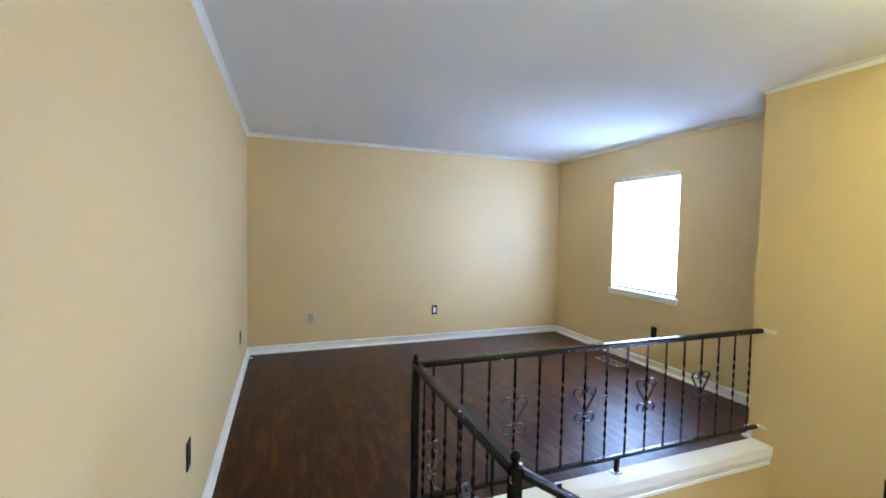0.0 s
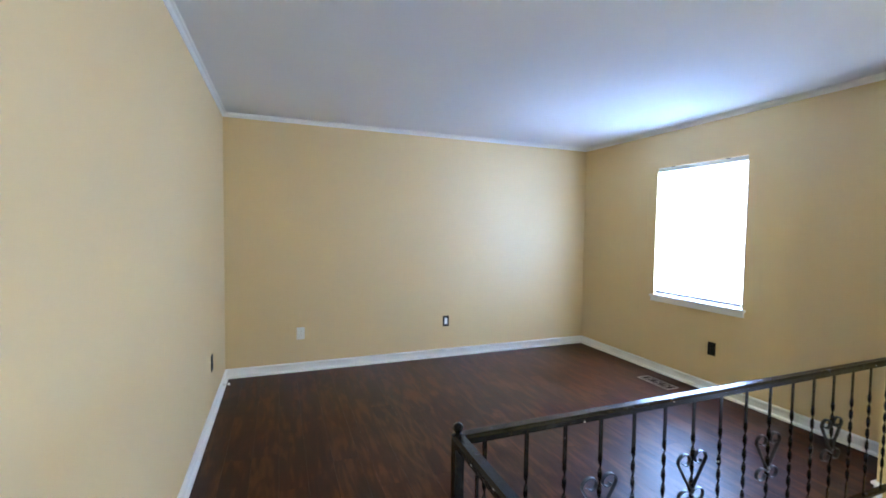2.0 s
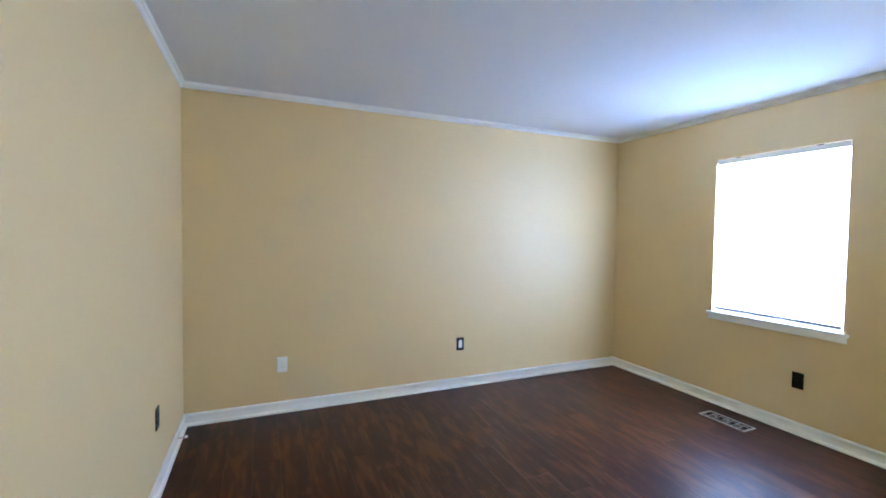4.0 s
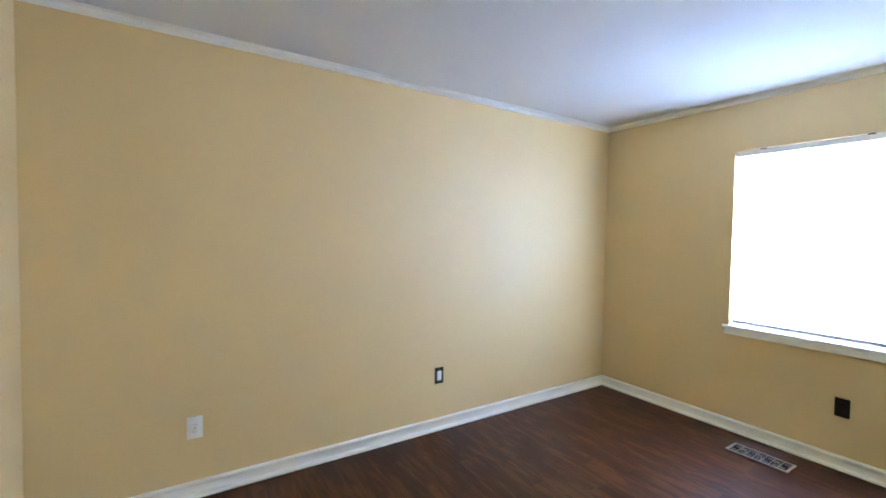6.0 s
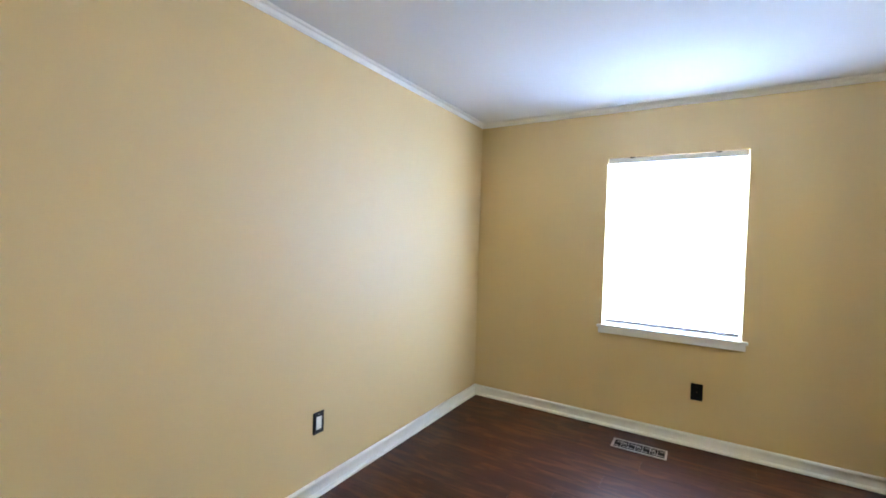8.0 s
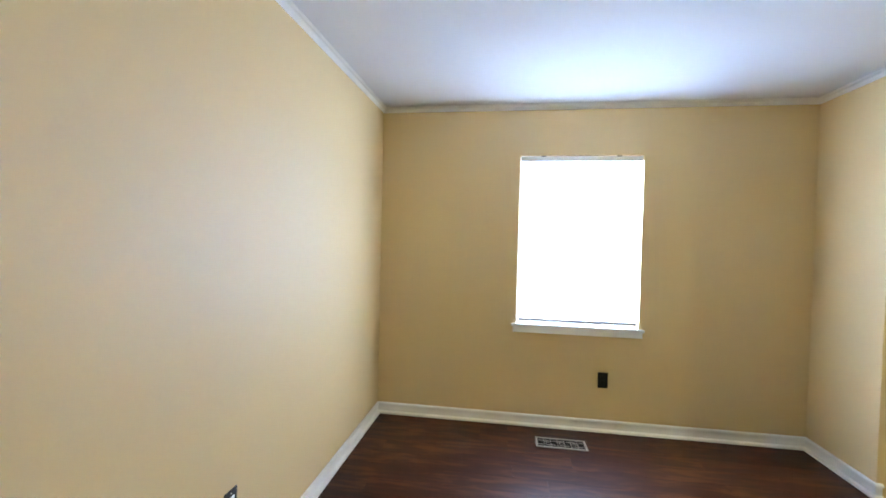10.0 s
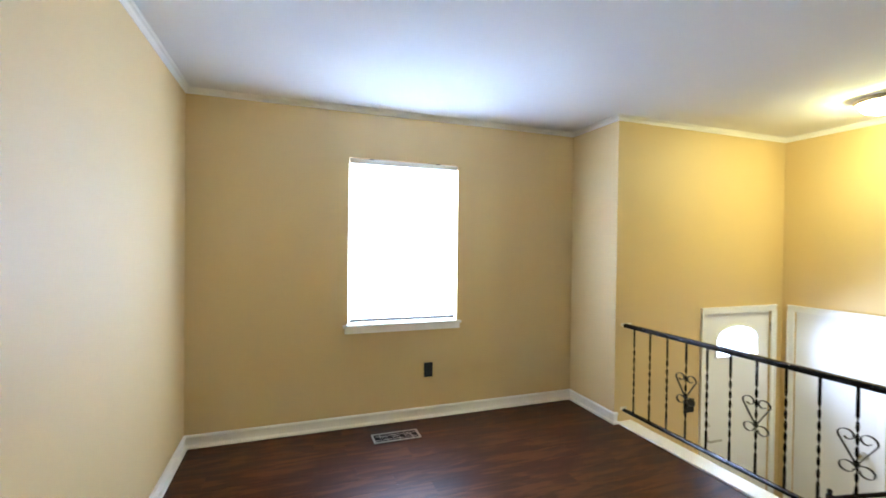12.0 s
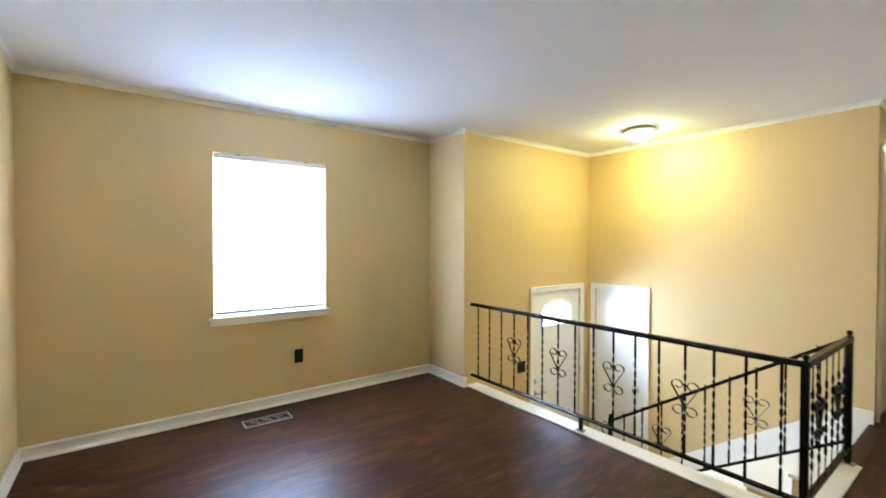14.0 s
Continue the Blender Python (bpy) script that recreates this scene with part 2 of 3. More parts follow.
structure("wall_east", boxes(
    (EAST, EAST + 0.14, RETURN - 0.12, WIN_Y0, -0.25, TOP), (EAST, EAST + 0.14, WIN_Y1, NORTH, -0.25, TOP),
    (EAST, EAST + 0.14, WIN_Y0, WIN_Y1, -0.25, WIN_Z0), (EAST, EAST + 0.14, WIN_Y0, WIN_Y1, WIN_Z1, TOP)), PAINT, "cream yellow painted drywall round the window", "wall")
structure("wall_return", boxes((FRONT, EAST, RETURN - 0.12, RETURN, -0.25, TOP)), PAINT, "short cream yellow return wall beside the foyer", "wall")
DOOR_Y0, DOOR_Y1, DOOR_TOP = 0.813, 1.636, 0.816
structure("wall_front", boxes(
    (FRONT, FRONT + 0.14, SOUTH - 0.12, DOOR_Y0, CELLAR, TOP), (FRONT, FRONT + 0.14, DOOR_Y1, RETURN - 0.12, CELLAR, TOP),
    (FRONT, FRONT + 0.14, DOOR_Y0, DOOR_Y1, DOOR_TOP, TOP), (FRONT, FRONT + 0.14, DOOR_Y0, DOOR_Y1, CELLAR, LANDING)), PAINT, "yellow painted foyer wall round the front door", "wall")
CL_X0, CL_X1 = 2.476, 3.069
structure("wall_south", boxes(
    (HALL, CL_X0, SOUTH - 0.12, SOUTH, CELLAR, TOP), (CL_X1, FRONT, SOUTH - 0.12, SOUTH, CELLAR, TOP),
    (CL_X0, CL_X1, SOUTH - 0.12, SOUTH, DOOR_TOP, TOP), (CL_X0, CL_X1, SOUTH - 0.12, SOUTH, CELLAR, LANDING),
    (WEST, HALL, SOUTH - 0.12, SOUTH, CELLAR, -0.25)), PAINT, "yellow painted stairwell wall with a closet door", "wall")
BED_Y0, BED_Y1 = -0.22, 0.539
structure("wall_corridor", boxes(
    (HALL, HALL + 0.12, END, BED_Y0, -0.25, TOP), (HALL, HALL + 0.12, BED_Y0, SOUTH - 0.12, 2.04, TOP),
    (HALL, HALL + 0.12, BED_Y0, SOUTH - 0.12, -0.25, -0.012)), PAINT, "yellow painted corridor wall round a doorway", "wall")
structure("wall_end", boxes((WEST - 0.12, HALL + 0.12, END - 0.12, END, -0.25, TOP)), PAINT, "plain yellow wall closing the corridor", "wall")
structure("wall_stairwell", boxes((WEST, FRONT, WELL_N, RETURN - 0.002, CELLAR, -0.25), (HALL, FRONT, WELL_N, RETURN - 0.002, -0.25, -0.056)), PAINT, "yellow stairwell wall under the living room floor", "wall")
structure("ceiling", boxes((WEST - 0.12, EAST + 0.14, END - 0.12, NORTH + 0.12, TOP, TOP + 0.1)), CEIL, "flat white painted ceiling", "ceiling")
structure("floor_cellar", boxes((WEST, FRONT, SOUTH, WELL_N, CELLAR - 0.2, CELLAR)), VINYL, "plain light floor at the bottom of the stairs", "floor")
structure("floor_landing", boxes((STEP_FOOT, FRONT, SOUTH, WELL_N, LANDING - 0.25, LANDING)), VINYL, "light vinyl entry landing", "floor")
ground = bmesh.new()
for s in ((-300, WEST - 0.12, -300, 300), (FRONT + 0.14, 300, -300, RETURN - 0.12), (EAST + 0.14, 300, RETURN - 0.12, 300), (WEST - 0.12, FRONT + 0.14, -300, SOUTH - 0.12), (WEST - 0.12, EAST + 0.14, NORTH + 0.12, 300)):
    ground.faces.new([ground.verts.new((x, y, -1.40)) for x, y in ((s[0], s[2]), (s[1], s[2]), (s[1], s[3]), (s[0], s[3]))])
structure("ground", ground, GRASS, "mown lawn round the house", "lawn")

BASE = [(0, 0.001), (0.026, 0.001), (0.0265, 0.009), (0.023, 0.017), (0.016, 0.0205), (0.008, 0.022), (0.0065, 0.030), (0.0065, 0.062), (0.009, 0.066), (0.0155, 0.070), (0.017, 0.077), (0.0145, 0.084), (0.008, 0.088), (0, 0.088)]
structure("baseboard", moulding([(FRONT, 2.5655), (FRONT, RETURN), (EAST, RETURN), (EAST, NORTH), (WEST, NORTH), (WEST, END)], BASE), TRIM, "white painted wooden baseboard", "baseboard", True)
CROWN = [(0, TOP - 0.040), (0.004, TOP - 0.040), (0.006, TOP - 0.034), (0.010, TOP - 0.031), (0.012, TOP - 0.022), (0.019, TOP - 0.013), (0.025, TOP - 0.010), (0.027, TOP - 0.005), (0.031, TOP - 0.004), (0.031, TOP - 0.001), (0, TOP - 0.001)]
structure("crown_trim", moulding([(HALL, END), (HALL, SOUTH), (FRONT, SOUTH), (FRONT, RETURN), (EAST, RETURN), (EAST, NORTH), (WEST, NORTH), (WEST, END)], CROWN), TRIM, "narrow white crown moulding under the ceiling", "crown moulding", True)


# ---- stairwell edge ----
def ledge(name, along, fixed0, fixed1, a0, a1, side):
    """A white cap board over the edge of the floor with a bead under its nose."""
    bm = bmesh.new()
    if along == "x":
        box(bm, a0, a1, fixed0, fixed1, -0.050, 0.010, 0.004)
        prof = [(fixed0 + 0.05, -0.050), (fixed0 + 0.004, -0.050), (fixed0 + 0.004, -0.058), (fixed0 + 0.010, -0.064), (fixed0 + 0.012, -0.078), (fixed0 + 0.016, -0.092), (fixed0 + 0.013, -0.096), (fixed0 + 0.013, -0.115), (fixed0 + 0.05, -0.115)]
        prism(bm, [(a0, y, z) for y, z in prof], [(a1, y, z) for y, z in prof])
    else:
        box(bm, fixed0, fixed1, a0, a1, -0.055, 0.006, 0.004)
        box(bm, fixed1 - 0.05, fixed1 - 0.012, a0, a1, -0.10, -0.055, 0.003)
    return structure(name, bm, TRIM, "white painted cap board along the stairwell edge", "trim")


ledge("trim_ledge_long", "x", 2.425, 2.563, HALL - 0.075, FRONT - 0.001, -1)
ledge("trim_ledge_short", "y", HALL - 0.075, HALL + 0.02, MID - 0.03, 2.4248, 1)


# ---- stairs ----
RISE, RUN = -LANDING / 7, (STEP_FOOT - HALL) / 6


def flight(name, x_top, z_top, way, y0, y1, label, side_wall):
    """Seven risers and six treads going down from x_top."""
    thing = empty(name, (x_top, (y0 + y1) / 2, z_top), label, "stairs")
    thing["kind"] = "structure"
    inv = Matrix.Translation(thing.location).inverted()
    for i in range(7):
        z = z_top - RISE * i
        xr = x_top + way * RUN * i
        bm = bmesh.new()
        xs = sorted((xr - way * 0.018, xr))
        box(bm, xs[0], xs[1], y0 + 0.001, y1 - (0.0205 if side_wall else 0.001), z - RISE, z - 0.026)
        ob = part("riser", bm, TRIM, thing)
        ob.matrix_parent_inverse = inv
        if i:
            bm = bmesh.new()
            xs = sorted((xr - way * RUN, xr + way * 0.02))
            box(bm, xs[0], xs[1], y0 + 0.001, y1 + (0.012 if side_wall else -0.001), z - 0.026, z, 0.006)
            ob = part("tread", bm, TRIM, thing)
            ob.matrix_parent_inverse = inv
    if side_wall:
        bm = bmesh.new()
        for i in range(6):
            xs = x_top + RUN * i
            box(bm, xs, xs + RUN, y1 - 0.02, y1, CELLAR, z_top - RISE * (i + 1) - 0.026)
        ob = part("side_wall", bm, PAINT, thing, "yellow painted wall under the steps")
        ob.matrix_parent_inverse = inv
    return thing


flight("stairs_up", HALL, 0.0, 1, SOUTH + 0.02, MID, "white painted straight steps up from the entry landing", True)
flight("stairs_down", STEP_FOOT, LANDING, -1, MID + 0.02, WELL_N, "white painted straight steps down from the entry landing", False)
SKIRT = ((HALL, 0.095), (0.86, 0.095), (STEP_FOOT + 0.1, 0.095 - 0.715 * (STEP_FOOT - 0.76)), (STEP_FOOT + 0.1, LANDING), (STEP_FOOT - 0.3, LANDING), (HALL, -0.28))
bm = bmesh.new()
prism(bm, [(x, SOUTH, z) for x, z in SKIRT],
      [(x, SOUTH + 0.018, z) for x, z in SKIRT])
structure("trim_stair_skirt", bm, TRIM, "white painted skirt board along the steps", "skirt board")
bm = boxes((HALL - 0.002, HALL + 0.024, SOUTH + 0.02, MID + 0.05, -0.026, 0.001))
structure("trim_stair_nosing", bm, PLANK, "dark laminate nosing at the top step", "trim")


# ---- iron railings ----
RAIL_Y, RAIL_X, RAIL_TOP, RAIL_LOW = 2.525, 0.707, 0.785, 0.110


def bar_mesh(name, length, square, flat, half_turns, plain):
    """A flat bar twisted along its middle, standing on z 0."""
    bm, loops, n = bmesh.new(), [], 56
    for i in range(n + 1):
        z = length * i / n
        f = min(1, max(0, (z - plain) / (length - 2.4 * plain)))
        a = math.pi * half_turns * f
        w, d = square / 2, flat / 2
        loops.append([(x * math.cos(a) - y * math.sin(a), x * math.sin(a) + y * math.cos(a), z) for x, y in ((-w, -d), (w, -d), (w, d), (-w, d))])
    sweep(bm, loops)
    return mesh_of(name, bm, IRON, True)


def scroll_mesh():
    """A heart of two bent strips with curled ends, in the plane y = 0, round its middle."""
    bm = bmesh.new()
    for side in (-1, 1):
        pts = []
        for i in range(22):
            a = radians(325 - 335 * i / 21)
            r = 0.013 + 0.021 * i / 21
            pts.append((0.038 + r * math.cos(a) * 1.12, 0.068 + r * math.sin(a)))
        lead = pts[-1]
        for i in range(1, 9):
            f = i / 9
            pts.append((lead[0] + (0.002 - lead[0]) * f, lead[1] + (-0.055 - lead[1]) * f))
        for i in range(20):
            a = radians(165 - 345 * i / 19)
            r = 0.031 - 0.009 * i / 19
            pts.append((0.036 + r * math.cos(a) * 1.15, -0.078 + r * math.sin(a) * 0.95))
        loops = []
        for i, (x, z) in enumerate(pts):
            a, b = pts[max(0, i - 1)], pts[min(len(pts) - 1, i + 1)]
            t = Vector((b[0] - a[0], b[1] - a[1])).normalized()
            nx, nz = -t.y * 0.0016, t.x * 0.0016
            loops.append([(side * (x - nx), -0.0065, z - nz), (side * (x + nx), -0.0065, z + nz), (side * (x + nx), 0.0065, z + nz), (side * (x - nx), 0.0065, z - nz)])
        sweep(bm, loops)
    box(bm, -0.011, 0.011, -0.008, 0.008, -0.058, -0.046, 0.002)
    return mesh_of("scroll", bm, ENAMEL, True)


BAR = bar_mesh("baluster", RAIL_TOP - RAIL_LOW - 0.02, 0.0145, 0.0042, 7, 0.10)
SCROLL = scroll_mesh()


def post(parent, x, y, z0, z1, inv):
    bm = bmesh.new()
    box(bm, x - 0.016, x + 0.016, y - 0.016, y + 0.016, z0, z1, 0.003)
    ob = part("post", bm, IRON, parent, "square black iron post")
    ob.matrix_parent_inverse = inv
    bm = bmesh.new()
    lathe(bm, [(0.019, 0), (0.020, 0.004), (0.012, 0.007), (0.008, 0.011), (0.013, 0.016), (0.0165, 0.024), (0.015, 0.032), (0.009, 0.038), (0.002, 0.041)], (x, y, z1), 16)
    part("finial", bm, IRON, ob, "small ball finial", True)
    bm = bmesh.new()
    box(bm, x - 0.035, x + 0.035, y - 0.028, y + 0.028, z0, z0 + 0.006, 0.002)
    part("base_flange", bm, WORN, ob, "worn bare metal flange")
    return ob


def rail(parent, name, a, b, width, height, inv):
    """A flat bar with eased edges from a to b."""
    a, b = Vector(a), Vector(b)
    d = (b - a).normalized()
    s = Vector((-d.y, d.x, 0)).normalized() * width / 2
    u = Vector((0, 0, height / 2))
    loop = [-s - u * 0.9, -s + u * 0.3, -s * 0.7 + u, s * 0.7 + u, s + u * 0.3, s - u * 0.9]
    bm = bmesh.new()
    prism(bm, [a + p for p in loop], [b + p for p in loop])
    ob = part(name, bm, IRON, parent)
    ob.matrix_parent_inverse = inv
    return ob


def balusters(parent, spots, hearts, turn, inv):
    for i, p in enumerate(spots):
        ob = shared("baluster", BAR, parent, pose(*p, 0, 0, turn))
        ob.matrix_parent_inverse = inv
        if i in hearts:
            shared("scroll", SCROLL, ob, pose(0, 0, 0.343, 0, 0, 0), "curled heart of flat iron")


guard = empty("guard_railing", (RAIL_X, RAIL_Y, 0.012), "black wrought iron guard railing with twisted bars and heart scrolls", "railing")
inv = Matrix.Translation(guard.location).inverted()
post(guard, RAIL_X, RAIL_Y, 0.012, RAIL_TOP - 0.002, inv)
post(guard, RAIL_X, MID, 0.010, RAIL_TOP - 0.002, inv)
rail(guard, "top_rail", (RAIL_X, RAIL_Y, RAIL_TOP - 0.012), (FRONT - 0.030, RAIL_Y, RAIL_TOP - 0.012), 0.040, 0.030, inv)
rail(guard, "bottom_rail", (RAIL_X, RAIL_Y, RAIL_LOW), (FRONT - 0.03, RAIL_Y, RAIL_LOW), 0.030, 0.020, inv)
rail(guard, "top_rail", (RAIL_X, RAIL_Y, RAIL_TOP - 0.012), (RAIL_X, MID, RAIL_TOP - 0.012), 0.040, 0.030, inv)
rail(guard, "bottom_rail", (RAIL_X, RAIL_Y, RAIL_LOW), (RAIL_X, MID, RAIL_LOW), 0.030, 0.020, inv)
balusters(guard, [(3.052 - 0.1503 * i, RAIL_Y, RAIL_LOW) for i in range(16)], (3, 6, 9, 12), 0, inv)
balusters(guard, [(RAIL_X, RAIL_Y - (RAIL_Y - MID) / 7 * (i + 1), RAIL_LOW) for i in range(6)], (1, 4), 90, inv)
for z, size, tail in ((RAIL_TOP - 0.012, 0.013, 0.085), (RAIL_LOW, 0.009, 0.050)):
    bm = bmesh.new()
    box(bm, FRONT - 0.060, FRONT - 0.004, RAIL_Y - size, RAIL_Y + size, z - 0.006, z + 0.006, 0.001)
    box(bm, FRONT - 0.006, FRONT - 0.0005, RAIL_Y - tail, RAIL_Y + size, z - 0.012, z + 0.012, 0.001)
    ob = part("wall_bracket", bm, STRAP, guard, "pale painted metal strap screwed to the wall")
    ob.matrix_parent_inverse = inv
bm = bmesh.new()
box(bm, 1.935, 1.959, RAIL_Y - 0.012, RAIL_Y + 0.012, 0.018, RAIL_LOW - 0.006, 0.002)
ob = part("foot", bm, IRON, guard, "short iron foot under the bottom rail")
ob.matrix_parent_inverse = inv
bm = bmesh.new()
box(bm, 1.918, 1.976, RAIL_Y - 0.022, RAIL_Y + 0.022, 0.012, 0.018, 0.002)
part("foot_flange", bm, WORN, ob, "worn metal flange")

LOW_X, SLOPE = 2.285, 0.660
stair_rail = empty("stair_handrail", (LOW_X, MID, LANDING), "black wrought iron handrail sloping down beside the white steps", "handrail")
inv = Matrix.Translation(stair_rail.location).inverted()


def sloped(x, z):
    return (x, MID, z - SLOPE * (x - RAIL_X))


post(stair_rail, LOW_X, MID, LANDING, sloped(LOW_X, RAIL_TOP)[2] + 0.01, inv)
rail(stair_rail, "top_rail", sloped(RAIL_X + 0.016, RAIL_TOP - 0.012), sloped(LOW_X, RAIL_TOP - 0.012), 0.040, 0.030, inv)
rail(stair_rail, "bottom_rail", sloped(RAIL_X + 0.016, 0.150), sloped(LOW_X, 0.150), 0.030, 0.020, inv)
bm, loops = bmesh.new(), []
for i in range(30):
    a = radians(70 + 400 * i / 29)
    r = 0.062 - 0.040 * i / 29
    cx, cz = LOW_X + 0.052 + r * math.cos(a), sloped(LOW_X, RAIL_TOP)[2] - 0.105 + r * math.sin(a) * 1.1
    dx, dz = 0.0025 * math.cos(a), 0.0025 * math.sin(a)
    loops.append([(cx - dx, MID - 0.006, cz - dz), (cx + dx, MID - 0.006, cz + dz), (cx + dx, MID + 0.006, cz + dz), (cx - dx, MID + 0.006, cz - dz)])
sweep(bm, loops)
ob = part("volute", bm, IRON, stair_rail, "thin iron curl beside the lower post", True)
ob.matrix_parent_inverse = inv
balusters(stair_rail, [sloped(0.853 + 0.1625 * i, 0.142) for i in range(9)], (2, 6), 0, inv)


# ---- window ----
window = empty("window_1", (EAST, (WIN_Y0 + WIN_Y1) / 2, WIN_Z0), "white double-hung window behind a closed blind", "window", "", "structure")
inv = Matrix.Translation(window.location).inverted()


def wpart(name, bm, mat, label="", parent=None, smooth=False):
    ob = part(name, bm, mat, parent or window, label, smooth)
    ob.matrix_parent_inverse = inv
    return ob


X0, X1 = EAST + 0.075, EAST + 0.13
wpart("window_frame", boxes(
    (X0, X1, WIN_Y0, WIN_Y0 + 0.035, WIN_Z0, WIN_Z1), (X0, X1, WIN_Y1 - 0.035, WIN_Y1, WIN_Z0, WIN_Z1),
    (X0, X1, WIN_Y0 + 0.035, WIN_Y1 - 0.035, WIN_Z0, WIN_Z0 + 0.04), (X0, X1, WIN_Y0 + 0.035, WIN_Y1 - 0.035, WIN_Z1 - 0.04, WIN_Z1),
    (X0 + 0.01, X1 - 0.01, WIN_Y0 + 0.035, WIN_Y1 - 0.035, 1.382, 1.422)), TRIM)
for z0, z1 in ((WIN_Z0 + 0.04, 1.382), (1.422, WIN_Z1 - 0.04)):
    pane = wpart("pane", boxes((X0 + 0.030, X0 + 0.034, WIN_Y0 + 0.035, WIN_Y1 - 0.035, z0, z1)), PANE)
    pane.visible_shadow = False
bm = bmesh.new()
box(bm, EAST - 0.004, EAST + 0.075, WIN_Y0 + 0.002, WIN_Y1 - 0.002, WIN_Z0 - 0.010, WIN_Z0 + 0.003)
box(bm, EAST - 0.024, EAST - 0.001, WIN_Y0 - 0.036, WIN_Y1 + 0.036, WIN_Z0 - 0.018, WIN_Z0 + 0.004, 0.005)
wpart("window_sill", bm, TRIM, "white painted wooden stool")
bm = bmesh.new()
box(bm, EAST - 0.014, EAST - 0.0005, WIN_Y0 - 0.024, WIN_Y1 + 0.024, WIN_Z0 - 0.061, WIN_Z0 - 0.0185, 0.004)
box(bm, EAST - 0.019, EAST - 0.0135, WIN_Y0 - 0.0235, WIN_Y1 + 0.0235, WIN_Z0 - 0.030, WIN_Z0 - 0.0187, 0.002)
box(bm, EAST - 0.0175, EAST - 0.0135, WIN_Y0 - 0.0235, WIN_Y1 + 0.0235, WIN_Z0 - 0.060, WIN_Z0 - 0.052, 0.0015)
wpart("apron", bm, TRIM, "white painted board under the stool")

blind = empty("window_blind", (EAST + 0.02, (WIN_Y0 + WIN_Y1) / 2, WIN_Z0), "closed white mini blind glowing with daylight, hung inside the window", "blind")
inv = Matrix.Translation(blind.location).inverted()
BX = EAST + 0.022


def bpart(name, bm, mat, label="", smooth=False):
    ob = part(name, bm, mat, blind, label, smooth)
    ob.matrix_parent_inverse = inv
    return ob


bm = bmesh.new()
box(bm, BX - 0.016, BX + 0.016, WIN_Y0 + 0.006, WIN_Y1 - 0.006, WIN_Z1 - 0.044, WIN_Z1 - 0.005, 0.002)
bpart("headrail", bm, TRIM, "white metal headrail")
for y in (WIN_Y0 + 0.17, WIN_Y1 - 0.17):
    bm = bmesh.new()
    box(bm, BX - 0.018, BX + 0.010, y - 0.018, y + 0.018, WIN_Z1 - 0.009, WIN_Z1 - 0.002, 0.001)
    bpart("mounting_bracket", bm, NEARBLACK, "small dark metal bracket")
# Bottom rail in the grey that carries its shade against the bright slats.
bm = bmesh.new()
box(bm, BX - 0.012, BX + 0.012, WIN_Y0 + 0.014, WIN_Y1 - 0.014, WIN_Z0 + 0.022, WIN_Z0 + 0.046, 0.003)
bpart("bottom_rail", bm, RAILGREY, "white bottom rail, coloured grey for its backlit shade, just above the stool")
bm = bmesh.new()
rows = []
for k in range(5):
    f = k / 4 - 0.5
    u, h = 0.0255 * f, 0.0022 * (1 - 4 * f * f)
    a = radians(-88)
    rows.append((u * math.cos(a) - h * math.sin(a), u * math.sin(a) + h * math.cos(a)))
half_w = (WIN_Y1 - WIN_Y0) / 2 - 0.010
vs = [[bm.verts.new((x, s * half_w, z)) for s in (-1, 1)] for x, z in rows]
for a, b in zip(vs, vs[1:]):
    bm.faces.new((a[0], a[1], b[1], b[0]))
SLATMESH = mesh_of("slat", bm, SLAT, True)
count = 58
for i in range(count):
    z = WIN_Z0 + 0.058 + (WIN_Z1 - 0.056 - WIN_Z0 - 0.058) * i / (count - 1)
    ob = shared("slat", SLATMESH, blind, pose(BX, (WIN_Y0 + WIN_Y1) / 2, z, random.uniform(-0.05, 0.05), random.uniform(-2.0, 2.0), 0))
    ob.matrix_parent_inverse = inv
for y in (WIN_Y0 + 0.14, (WIN_Y0 + WIN_Y1) / 2, WIN_Y1 - 0.14):
    bm = bmesh.new()
    lathe(bm, [(0.0008, 0), (0.0008, WIN_Z1 - 0.034 - WIN_Z0 - 0.03)], (BX - 0.0145, y, WIN_Z0 + 0.03), 6)
    bpart("ladder_cord", bm, IVORY)
bm = bmesh.new()
lathe(bm, [(0.0022, 0), (0.0026, 0.01), (0.0022, 0.55)], (BX - 0.022, WIN_Y1 - 0.075, WIN_Z1 - 0.59), 8)
bpart("tilt_wand", bm, VENTMETAL, "thin grey tilt wand")


